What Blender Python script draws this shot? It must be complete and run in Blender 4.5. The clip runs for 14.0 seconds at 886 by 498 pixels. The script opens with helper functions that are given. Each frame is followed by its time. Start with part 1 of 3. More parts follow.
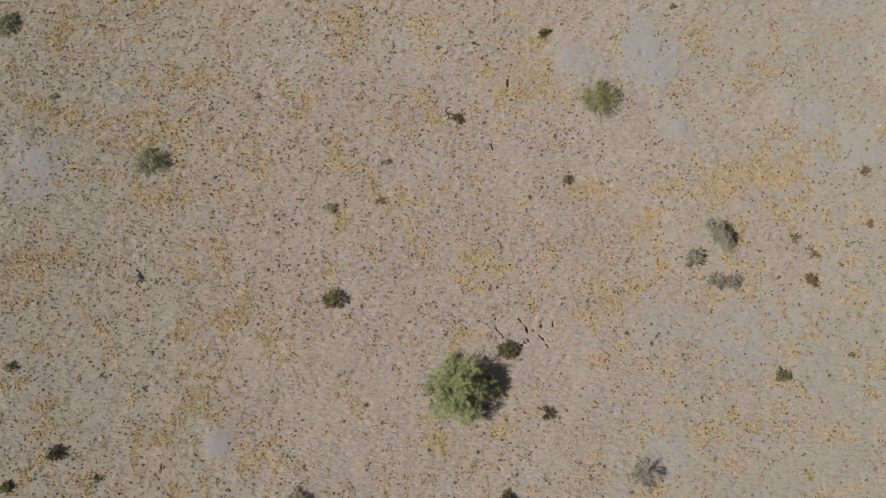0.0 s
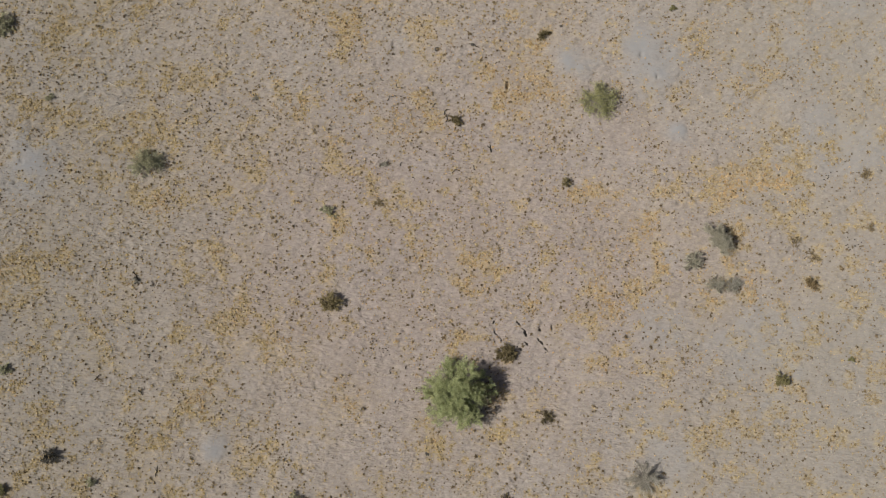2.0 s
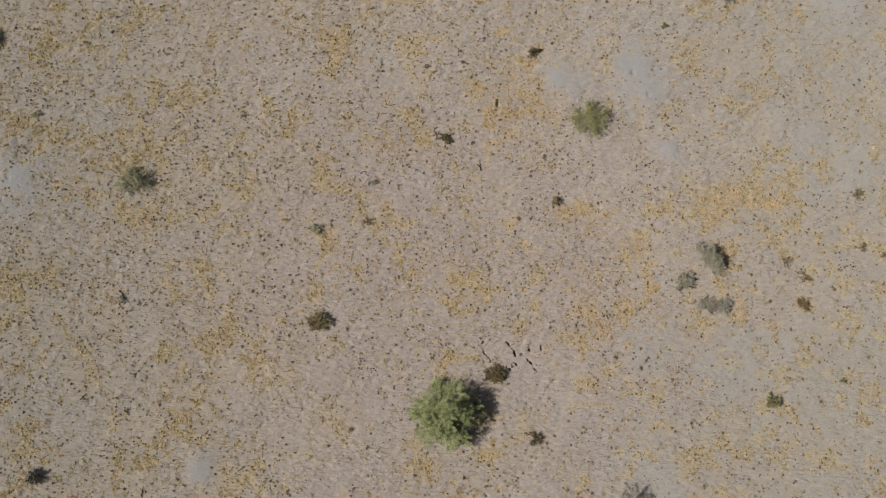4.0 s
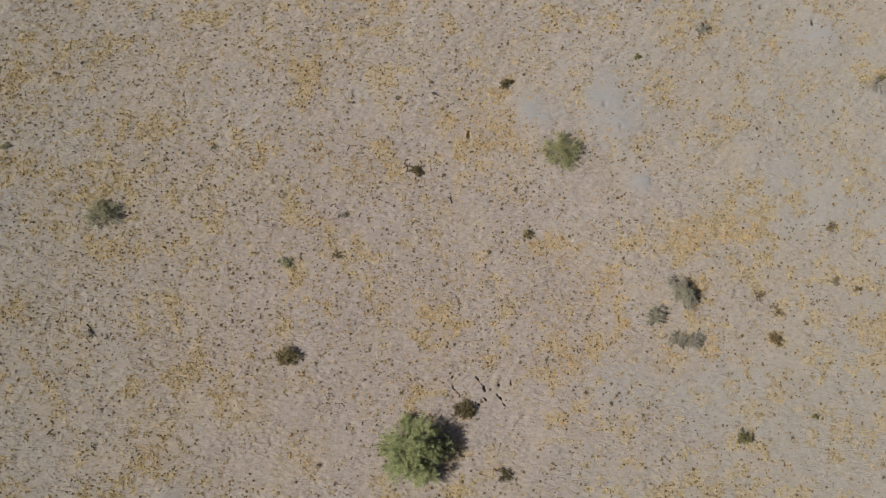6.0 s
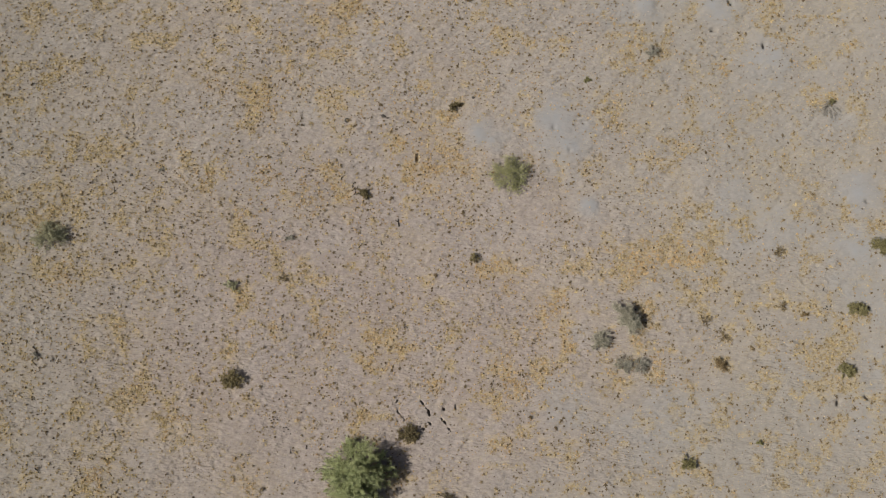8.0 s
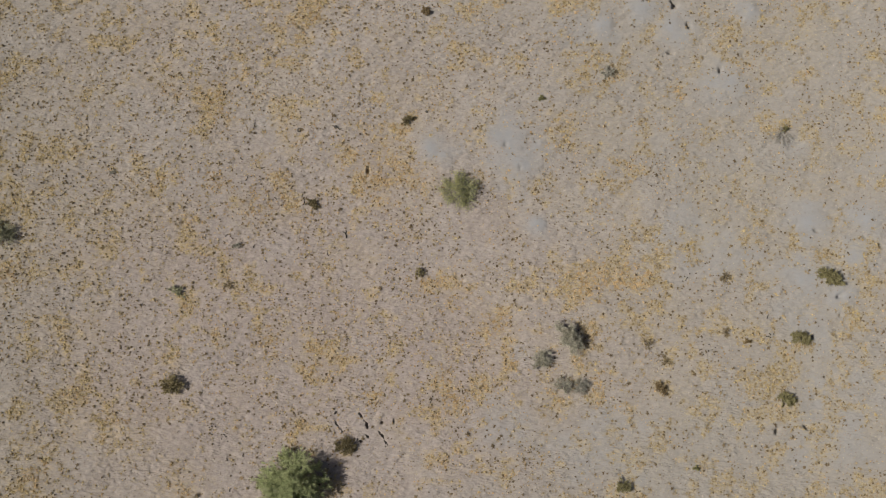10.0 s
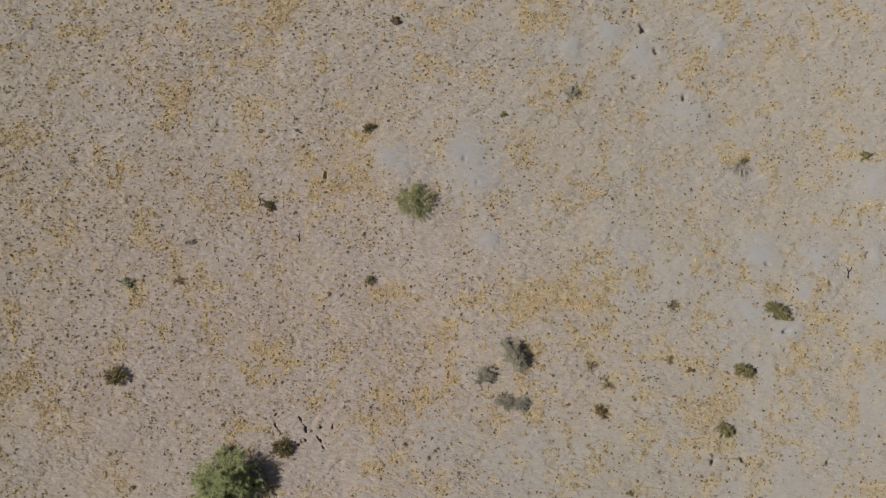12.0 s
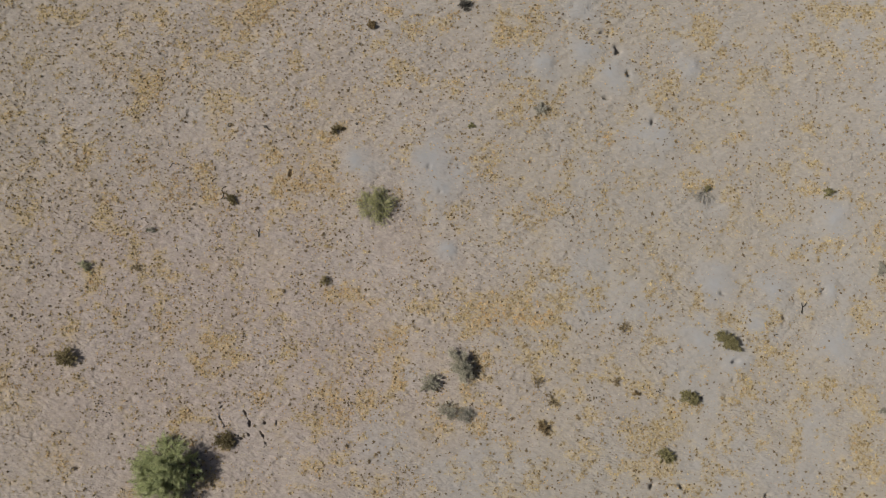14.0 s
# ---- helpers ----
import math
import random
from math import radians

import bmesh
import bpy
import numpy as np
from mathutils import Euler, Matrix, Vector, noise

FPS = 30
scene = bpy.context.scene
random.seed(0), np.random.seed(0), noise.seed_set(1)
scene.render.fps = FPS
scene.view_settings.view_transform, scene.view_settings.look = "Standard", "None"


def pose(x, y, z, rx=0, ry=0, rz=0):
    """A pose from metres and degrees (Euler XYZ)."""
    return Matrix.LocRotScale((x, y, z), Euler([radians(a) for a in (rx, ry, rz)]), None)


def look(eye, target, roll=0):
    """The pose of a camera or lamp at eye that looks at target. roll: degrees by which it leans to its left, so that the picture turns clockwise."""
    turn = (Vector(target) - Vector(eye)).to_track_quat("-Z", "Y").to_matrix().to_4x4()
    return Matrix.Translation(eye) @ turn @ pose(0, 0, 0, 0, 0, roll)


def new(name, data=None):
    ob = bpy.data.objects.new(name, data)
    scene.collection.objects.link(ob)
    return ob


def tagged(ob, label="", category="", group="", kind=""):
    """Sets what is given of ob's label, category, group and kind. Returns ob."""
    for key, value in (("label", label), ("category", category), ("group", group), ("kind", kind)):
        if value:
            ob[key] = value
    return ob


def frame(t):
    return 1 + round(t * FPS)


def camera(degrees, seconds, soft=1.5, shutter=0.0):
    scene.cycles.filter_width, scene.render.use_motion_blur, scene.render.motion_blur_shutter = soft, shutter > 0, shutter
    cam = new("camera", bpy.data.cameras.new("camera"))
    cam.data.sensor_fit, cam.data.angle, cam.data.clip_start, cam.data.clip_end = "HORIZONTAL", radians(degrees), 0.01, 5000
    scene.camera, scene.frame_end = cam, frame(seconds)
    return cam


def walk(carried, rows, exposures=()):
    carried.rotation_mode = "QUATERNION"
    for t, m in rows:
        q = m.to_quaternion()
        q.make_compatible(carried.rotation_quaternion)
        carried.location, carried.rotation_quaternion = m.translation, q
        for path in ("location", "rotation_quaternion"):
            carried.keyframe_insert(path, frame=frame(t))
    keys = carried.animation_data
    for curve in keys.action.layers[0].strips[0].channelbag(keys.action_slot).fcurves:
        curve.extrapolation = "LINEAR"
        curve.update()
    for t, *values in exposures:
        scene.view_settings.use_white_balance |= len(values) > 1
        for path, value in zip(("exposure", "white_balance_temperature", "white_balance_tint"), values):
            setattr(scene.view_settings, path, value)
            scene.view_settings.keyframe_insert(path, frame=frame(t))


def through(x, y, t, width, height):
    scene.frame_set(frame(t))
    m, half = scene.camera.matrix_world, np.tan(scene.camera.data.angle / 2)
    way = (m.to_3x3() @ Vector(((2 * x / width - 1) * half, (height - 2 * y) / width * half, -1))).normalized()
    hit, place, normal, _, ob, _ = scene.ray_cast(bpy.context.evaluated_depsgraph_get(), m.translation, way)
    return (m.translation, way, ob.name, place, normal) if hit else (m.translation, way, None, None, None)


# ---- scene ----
# Open desert flat with dry grass and shrubs, seen from a drone some 46 m up.
cam = camera(45.0, 14.0, soft=0.85)
walk(cam, [
    (0, pose(0.001, -0.001, 46.164, 11.563, -0.434, -0.000)),
    (0.5, pose(-0.025, 0.049, 46.110, 11.566, -0.491, 0.055)),
    (1, pose(-0.020, 0.068, 46.045, 11.588, -0.513, 0.063)),
    (1.5, pose(0.012, 0.076, 45.984, 11.626, -0.508, 0.091)),
    (2, pose(0.053, 0.098, 45.906, 11.653, -0.490, 0.134)),
    (2.5, pose(0.132, 0.164, 45.834, 11.682, -0.480, 0.188)),
    (3, pose(0.251, 0.341, 45.773, 11.705, -0.487, 0.224)),
    (5.5, pose(1.408, 2.007, 45.724, 11.801, -0.565, 0.349)),
    (6, pose(1.912, 2.379, 45.748, 11.783, -0.435, 0.364)),
    (6.5, pose(2.447, 2.681, 45.774, 11.807, -0.384, 0.396)),
    (7, pose(3.035, 2.901, 45.794, 11.870, -0.345, 0.434)),
    (7.5, pose(3.716, 3.103, 45.826, 11.907, -0.281, 0.473)),
    (8, pose(4.484, 3.321, 45.932, 11.892, -0.173, 0.645)),
    (10.5, pose(7.773, 4.232, 46.182, 11.795, -0.267, 3.600)),
    (11, pose(8.370, 4.447, 46.270, 11.720, -0.348, 4.444)),
    (11.5, pose(9.008, 4.654, 46.389, 11.663, -0.408, 5.456)),
    (12, pose(9.672, 4.843, 46.484, 11.627, -0.450, 6.529)),
    (12.5, pose(10.304, 4.989, 46.575, 11.643, -0.500, 7.581)),
    (13, pose(10.908, 5.113, 46.652, 11.663, -0.541, 8.642)),
    (13.5, pose(11.491, 5.225, 46.728, 11.707, -0.572, 9.702)),
    (14, pose(12.084, 5.320, 46.766, 11.791, -0.618, 10.738)),
])

# ---- daylight ----
SUN_AZ, SUN_EL = 16.0, 50.0          # the way the shadows fall (from +x to +y) and the sun's height
world = bpy.data.worlds.new("desert_sky")
scene.world = world
world.use_nodes = True
sky = world.node_tree.nodes.new("ShaderNodeTexSky")
sky.sky_type, sky.sun_disc = "NISHITA", False
sky.dust_density = 4.0             # a hazy desert sky
sky.sun_elevation, sky.sun_rotation = radians(SUN_EL), radians(270 - SUN_AZ)
world.node_tree.links.new(sky.outputs[0], world.node_tree.nodes["Background"].inputs[0])
world.node_tree.nodes["Background"].inputs[1].default_value = 0.05
sun = new("sun", bpy.data.lights.new("sun", "SUN"))
sun.data.energy, sun.data.angle, sun.data.color = 5.0, radians(0.5), (0.985, 0.968, 0.9)
scene.view_settings.exposure = 0.03
a, e = radians(SUN_AZ), radians(SUN_EL)
sun.matrix_world = look((-60 * math.cos(a) * math.cos(e), -60 * math.sin(a) * math.cos(e), 60 * math.sin(e)), (0, 0, 0))


# ---- materials ----
class Nodes:
    """A short way to write node materials."""

    def __init__(self, name, rough=0.9):
        self.mat = bpy.data.materials.new(name)
        self.mat.use_nodes = True
        self.tree = self.mat.node_tree
        self.bsdf = self.tree.nodes["Principled BSDF"]
        self.bsdf.inputs["Roughness"].default_value = rough
        self.bsdf.inputs["Specular IOR Level"].default_value = 0.2

    def add(self, kind, **settings):
        node = self.tree.nodes.new(kind)
        for key, value in settings.items():
            node.inputs[key.replace("_", " ")].default_value = value
        return node

    def link(self, a, b):
        self.tree.links.new(a, b)

    def noise(self, scale, detail=4.0, rough=0.55, vector=None):
        node = self.add("ShaderNodeTexNoise", Scale=scale, Detail=detail, Roughness=rough)
        if vector:
            self.link(vector, node.inputs["Vector"])
        return node.outputs["Fac"]

    def ramp(self, fac, *stops):
        node = self.add("ShaderNodeValToRGB")
        ramp = node.color_ramp
        while len(ramp.elements) < len(stops):
            ramp.elements.new(0.5)
        for el, (pos, col) in zip(ramp.elements, stops):
            el.position, el.color = pos, (*col, 1) if len(col) == 3 else col
        self.link(fac, node.inputs["Fac"])
        return node.outputs["Color"]

    def grey(self, fac, lo, hi):
        return self.ramp(fac, (lo, (0, 0, 0)), (hi, (1, 1, 1)))

    def mix(self, fac, a, b, kind="MIX"):
        node = self.add("ShaderNodeMix")
        node.data_type, node.blend_type = "RGBA", kind
        for value, socket in ((fac, node.inputs[0]), (a, node.inputs[6]), (b, node.inputs[7])):
            if isinstance(value, bpy.types.NodeSocket):
                self.link(value, socket)
            elif isinstance(value, tuple):
                socket.default_value = (*value, 1)
            else:
                socket.default_value = value
        return node.outputs[2]

    def turned(self, vector, degrees, stretch):
        """The vector turned about z, for patterns drawn out along one way."""
        node = self.add("ShaderNodeMapping", Rotation=(0, 0, radians(degrees)), Scale=(stretch, 1.0, 1.0))
        self.link(vector, node.inputs["Vector"])
        return node.outputs["Vector"]

    def layer(self, name):
        node = self.add("ShaderNodeAttribute")
        node.attribute_name = name
        return node.outputs["Fac"]

    def bump(self, height, strength, distance, normal=None):
        node = self.add("ShaderNodeBump", Strength=strength, Distance=distance)
        self.link(height, node.inputs["Height"])
        if normal:
            self.link(normal, node.inputs["Normal"])
        return node.outputs["Normal"]


def ground_material():
    n = Nodes("dusty_soil", 0.95)
    n.bsdf.inputs["Diffuse Roughness"].default_value = 0.6
    where = n.add("ShaderNodeTexCoord").outputs["Object"]
    streak, across = n.turned(where, -38, 0.5), n.turned(where, 40, 0.6)
    soil = n.ramp(n.noise(0.35, 5, 0.6, where), (0.3, (0.25, 0.215, 0.19)), (0.5, (0.272, 0.237, 0.211)), (0.72, (0.29, 0.258, 0.233)))
    # pink tone painted into the soil, mostly in place of the lens's colour cast
    soil = n.mix(n.layer("rosy_cast"), soil, n.mix(1.0, soil, (1.022, 0.98, 0.99), "MULTIPLY"))
    soil = n.mix(n.grey(n.noise(5, 5, 0.7, where), 0.52, 0.82), soil, (0.215, 0.173, 0.145))
    soil = n.mix(n.grey(n.noise(3.2, 6, 0.7, streak), 0.5, 0.78), soil, (0.33, 0.282, 0.237))
    soil = n.mix(n.grey(n.noise(20, 4, 0.7, where), 0.54, 0.76), soil, (0.207, 0.163, 0.13))
    soil = n.mix(1.0, soil, n.ramp(n.noise(7, 3, 0.6, across), (0.32, (0.86, 0.855, 0.85)), (0.68, (1.13, 1.13, 1.13))), "MULTIPLY")
    soil = n.mix(n.layer("ashen"), soil, n.ramp(n.noise(1.1, 5, 0.65, where), (0.3, (0.21, 0.193, 0.17)), (0.7, (0.246, 0.228, 0.203))))
    bits = n.grey(n.noise(9, 5, 0.75, streak), 0.38, 0.6)
    cover = n.mix(1.0, bits, n.layer("straw"), "MULTIPLY")
    soil = n.mix(cover, soil, n.mix(n.layer("ashen"), (0.385, 0.29, 0.158), (0.3, 0.25, 0.165)))
    thin = n.mix(1.0, n.ramp(n.noise(1.7, 5, 0.65, where), (0.28, (0.35, 0.35, 0.35)), (0.62, (0.95, 0.95, 0.95))), n.layer("dust"), "MULTIPLY")
    soil = n.mix(thin, soil, (0.237, 0.233, 0.235))
    n.link(soil, n.bsdf.inputs["Base Color"])
    # trampled crust: scuffs along two ways, lumps and crumbs, calm only on the drifted dust
    scuffs = n.mix(n.grey(n.noise(1.3, 2, 0.5, where), 0.4, 0.6), n.noise(6.0, 3, 0.5, streak), n.noise(5.5, 3, 0.5, across))
    lumps = n.mix(0.12, scuffs, n.noise(14, 2, 0.5, where))
    calm = n.ramp(n.noise(0.45, 3, 0.6, where), (0.4, (0.65, 0.65, 0.65)), (0.58, (0.1, 0.1, 0.1)))
    rough = n.mix(thin, n.mix(calm, lumps, (0.5, 0.5, 0.5)), (0.5, 0.5, 0.5))
    n.link(n.bump(rough, 1.0, 0.28), n.bsdf.inputs["Normal"])
    return n.mat


def plant_material(name, dark, mid, light, through=0.0, rough=0.8, speckle=False):
    n = Nodes(name, rough)
    n.bsdf.inputs["Diffuse Roughness"].default_value = 0.8
    rnd = n.add("ShaderNodeNewGeometry").outputs["Random Per Island"]
    col = n.ramp(rnd, (0.0, dark), (0.5, mid), (1.0, light))
    where = n.add("ShaderNodeTexCoord").outputs["Object"]
    col = n.mix(n.grey(n.noise(5.0, 3, 0.6, where), 0.35, 0.7), col, n.mix(1.0, col, (0.78, 0.74, 0.66), "MULTIPLY"))
    if speckle:
        col = n.mix(n.grey(n.noise(55.0, 3, 0.6, where), 0.4, 0.62), col, n.mix(1.0, col, (0.66, 0.61, 0.55), "MULTIPLY"))
    n.link(col, n.bsdf.inputs["Base Color"])
    if through:
        glow = n.add("ShaderNodeBsdfTranslucent")
        n.link(col, glow.inputs["Color"])
        both = n.add("ShaderNodeMixShader", Fac=through)
        n.link(n.bsdf.outputs[0], both.inputs[1])
        n.link(glow.outputs[0], both.inputs[2])
        n.link(both.outputs[0], n.tree.nodes["Material Output"].inputs["Surface"])
    return n.mat


def wood_material(name, dark, light):
    n = Nodes(name, 0.85)
    where = n.add("ShaderNodeTexCoord").outputs["Object"]
    fac = n.noise(40, 5, 0.7, where)
    n.link(n.ramp(fac, (0.3, dark), (0.7, light)), n.bsdf.inputs["Base Color"])
    n.link(n.bump(fac, 0.5, 0.004), n.bsdf.inputs["Normal"])
    return n.mat


SOIL = ground_material()
GOLD = plant_material("golden_grass", (0.36, 0.274, 0.128), (0.48, 0.375, 0.195), (0.555, 0.455, 0.272), speckle=True)
AMBER = plant_material("amber_grass", (0.36, 0.244, 0.122), (0.475, 0.338, 0.185), (0.55, 0.425, 0.262), speckle=True)
FADED = plant_material("faded_grass", (0.23, 0.176, 0.1), (0.345, 0.268, 0.156), (0.435, 0.352, 0.225), speckle=True)
# DULL and TAN: brown tufts, dark enough to stand in for tuft shade too
DULL = plant_material("weathered_grass_and_shade", (0.075, 0.052, 0.029), (0.15, 0.107, 0.06), (0.265, 0.2, 0.118), speckle=True)
TAN = plant_material("tan_grass_and_shade", (0.11, 0.08, 0.048), (0.185, 0.14, 0.086), (0.29, 0.228, 0.145), speckle=True)
STRAW = plant_material("loose_straw", (0.281, 0.222, 0.125), (0.367, 0.304, 0.191), (0.437, 0.39, 0.296))
LEAF = {
    "green": plant_material("green_leaves", (0.26, 0.295, 0.132), (0.395, 0.432, 0.215), (0.485, 0.51, 0.305), 0.33),
    "olive": plant_material("olive_leaves", (0.137, 0.131, 0.0562), (0.224, 0.209, 0.0967), (0.312, 0.284, 0.15), 0.24),
    "pale": plant_material("pale_green_leaves", (0.267, 0.263, 0.113), (0.379, 0.373, 0.18), (0.463, 0.45, 0.26), 0.27),
    "khaki": plant_material("khaki_leaves", (0.16, 0.132, 0.066), (0.262, 0.212, 0.11), (0.36, 0.3, 0.17), 0.21),
    "grey": plant_material("grey_leaves", (0.275, 0.256, 0.198), (0.38, 0.356, 0.284), (0.462, 0.435, 0.358), 0.21),
    "sage": plant_material("sage_leaves", (0.3, 0.29, 0.185), (0.41, 0.4, 0.262), (0.49, 0.475, 0.33), 0.3),
    "brown": plant_material("withered_leaves", (0.0936, 0.0761, 0.0386), (0.168, 0.134, 0.0698), (0.244, 0.197, 0.111), 0.18),
    "moss": plant_material("dark_olive_leaves", (0.125, 0.113, 0.052), (0.21, 0.187, 0.09), (0.295, 0.26, 0.14), 0.15),
    "char": plant_material("dark_dead_twiglets", (0.0468, 0.0426, 0.0374), (0.0832, 0.077, 0.0676), (0.135, 0.125, 0.109), 0.06),
    "tan": plant_material("tan_blades", (0.125, 0.086, 0.043), (0.21, 0.15, 0.08), (0.3, 0.225, 0.125), 0.15),
    "dry": plant_material("dry_brown_blades", (0.16, 0.118, 0.066), (0.235, 0.18, 0.105), (0.31, 0.245, 0.152), 0.12),
    "ash": plant_material("bleached_twiglets", (0.189, 0.176, 0.144), (0.288, 0.27, 0.227), (0.379, 0.358, 0.304), 0.15),
}
BARK = wood_material("grey_brown_bark", (0.0546, 0.0429, 0.0312), (0.133, 0.109, 0.0819))
DEADWOOD = wood_material("bleached_deadwood", (0.16, 0.143, 0.122), (0.33, 0.3, 0.262))
DARKWOOD = wood_material("dark_dead_stick", (0.0156, 0.0125, 0.00936), (0.0468, 0.039, 0.0312))
PALEWOOD = wood_material("pale_bleached_stick", (0.312, 0.281, 0.234), (0.468, 0.429, 0.367))
CLOD = plant_material("crumbled_soil", (0.211, 0.173, 0.148), (0.289, 0.246, 0.215), (0.359, 0.312, 0.273), 0.0, 0.95)
STONE = wood_material("dark_stone", (0.039, 0.0351, 0.0312), (0.0936, 0.0819, 0.0702))

# ---- the lie of the land ----
rng = np.random.default_rng(7)
LATTICE = rng.random((256, 256))


def field(x, y, scale, octaves=3, shift=0.0):
    """Smooth noise between 0 and 1 over arrays of x and y."""
    x, y = np.asarray(x, float) / scale + 57.3 + shift, np.asarray(y, float) / scale + 21.7 + 2 * shift
    total, weight, amount = 0.0, 0.0, 1.0
    for _ in range(octaves):
        i, j = np.floor(x).astype(int), np.floor(y).astype(int)
        u, v = x - i, y - j
        u, v = u * u * (3 - 2 * u), v * v * (3 - 2 * v)
        g = lambda p, q: LATTICE[(i + p) % 256, (j + q) % 256]
        value = (g(0, 0) * (1 - u) + g(1, 0) * u) * (1 - v) + (g(0, 1) * (1 - u) + g(1, 1) * u) * v
        total, weight, amount = total + amount * value, weight + amount, amount * 0.5
        x, y = x * 2.03 + 11.1, y * 2.03 + 5.7
    return total / weight


# Patches of golden dry grass, from west to east: x, y, radius.
GRASS_WEST = [
    (-19.1, 17.6, 0.6), (-18.5, 7.7, 0.5), (-18.1, 3.5, 0.6), (-17.9, 16.1, 0.6), (-17.7, 8.8, 0.7), (-17.4, -0.2, 0.6),
    (-16.8, 15.0, 0.6), (-16.7, 2.2, 0.6), (-16.6, 0.5, 0.5), (-16.6, 20.0, 1.6), (-16.5, 18.1, 0.5), (-16.4, 1.4, 0.5),
    (-15.9, 9.2, 0.5), (-14.8, -0.2, 0.5), (-14.8, 15.0, 0.8), (-14.5, 19.2, 0.6), (-13.8, 8.2, 0.6), (-13.7, 4.5, 0.5),
    (-13.5, 20.5, 0.8), (-13.3, 7.4, 0.5), (-13.1, 15.0, 1.0), (-12.8, 12.1, 0.6), (-12.1, 0.8, 1.0), (-11.8, 12.5, 0.6),
    (-11.6, 17.6, 0.6), (-11.3, 14.1, 0.6), (-11.1, 5.7, 0.5), (-11.1, 15.3, 0.5), (-10.1, 2.8, 1.1), (-9.8, 14.5, 0.6),
    (-9.8, 17.7, 0.6),
]
GRASS_MIDWEST = [
    (-9.4, 9.1, 0.6), (-8.9, 20.3, 0.6), (-8.8, 11.4, 0.4), (-8.7, 6.4, 0.7), (-7.1, 5.5, 0.9), (-5.9, 20.8, 0.7),
    (-5.8, 16.3, 0.5), (-4.7, 14.7, 0.5), (-4.6, 8.5, 0.4), (-4.3, 10.7, 0.4), (-4.0, 20.1, 0.8), (-3.6, 3.0, 0.9),
    (-3.3, 16.3, 0.5), (-2.7, 9.3, 0.4), (-2.5, 21.4, 0.5), (-2.3, 15.4, 0.6), (-1.8, 20.4, 0.4), (-0.8, 16.5, 0.5),
    (-0.5, 9.2, 0.4), (0.0, 1.1, 0.7), (-0.0, 15.1, 0.5), (0.0, 24.4, 0.8), (1.2, 5.8, 0.5), (1.7, -0.6, 0.7),
    (2.0, 8.8, 1.0), (2.6, 17.9, 0.5), (2.9, 1.3, 0.6), (3.5, 18.6, 0.4), (3.6, 16.5, 0.8), (4.1, 7.0, 0.4),
    (4.8, 19.1, 0.8),
]
GRASS_MIDEAST = [
    (4.9, 17.0, 0.9), (6.1, 12.1, 0.4), (6.2, 16.7, 0.5), (6.2, 25.7, 0.4), (6.8, 4.5, 0.5), (7.2, 7.5, 0.9),
    (7.3, 12.2, 0.6), (8.9, 7.7, 0.6), (9.3, 10.5, 0.9), (9.8, 17.0, 0.6), (9.9, 8.7, 0.4), (11.8, 25.9, 0.8),
    (11.9, 19.3, 0.7), (12.0, 7.3, 0.8), (12.7, 22.3, 0.9), (12.9, 12.1, 0.8), (13.4, 8.5, 0.7), (13.7, 7.6, 0.4),
    (14.2, 12.6, 0.8), (15.4, 12.5, 0.8), (16.1, 24.5, 0.7), (16.5, 13.9, 0.5), (16.6, 11.4, 0.8), (17.2, 21.6, 0.3),
    (17.7, 24.4, 0.4), (17.9, 14.4, 0.6), (18.5, 27.5, 0.7), (18.7, 15.1, 0.6), (19.0, 15.6, 0.5), (19.2, 24.0, 0.4),
    (20.1, 14.9, 0.5), (13.7, 8.3, 0.5), (13.8, 7.4, 0.45), (13.1, 8.8, 0.5), (11.6, 8.6, 0.4), (12.6, 7.3, 0.55), (13.4, 10.5, 0.4),
]
GRASS_EAST = [
    (20.5, 11.0, 0.6), (20.5, 23.1, 0.6), (21.0, 27.2, 0.7), (21.2, 20.0, 0.4), (21.3, 8.9, 0.6), (21.3, 15.9, 0.4),
    (22.1, 15.0, 0.4), (22.2, 20.3, 0.3), (22.6, 10.1, 0.5), (22.9, 22.7, 0.5), (23.1, 24.9, 0.8), (23.6, 14.3, 0.6),
    (23.7, 19.0, 0.6), (24.9, 11.6, 0.6), (25.2, 19.3, 0.8), (25.6, 13.4, 0.4), (25.7, 15.0, 0.4), (26.0, 18.5, 1.0),
    (26.2, 23.7, 0.6), (27.1, 14.6, 0.3), (26.8, 20.75, 0.4), (28.1, 20.95, 0.4), (28.1, 13.2, 0.4), (28.1, 18.6, 0.9), (28.4, 29.6, 0.8),
    (28.7, 12.4, 0.5), (29.1, 20.6, 0.6), (29.2, 8.2, 0.6), (29.6, 18.6, 0.8), (30.7, 9.7, 1.0),
]
# The thickest amber stands among them.
AMBER_STANDS = [
    (-0.65, 9.25, 0.4), (4.1, 7.1, 0.45), (9.6, 10.6, 0.45), (15.35, 12.8, 0.45), (13.4, 12.3, 0.5), (6.1, 12.2, 0.45),
    (8.0, 7.2, 0.5), (13.7, 8.3, 0.4), (7.45, 8.1, 0.5), (9.15, 10.4, 0.5), (10.1, 9.0, 0.4), (3.55, 16.8, 0.5),
    (5.1, 17.1, 0.5), (10.1, 17.1, 0.4), (-6.6, 16.2, 0.45), (-3.45, 16.2, 0.5), (-1.5, 15.1, 0.5), (-12.0, 11.4, 0.4),
    (-6.2, 5.6, 0.35), (-10.0, 3.1, 0.5), (-3.6, 3.1, 0.5), (17.25, 21.6, 0.3), (14.6, 12.5, 0.5), (13.8, 7.4, 0.4),
]
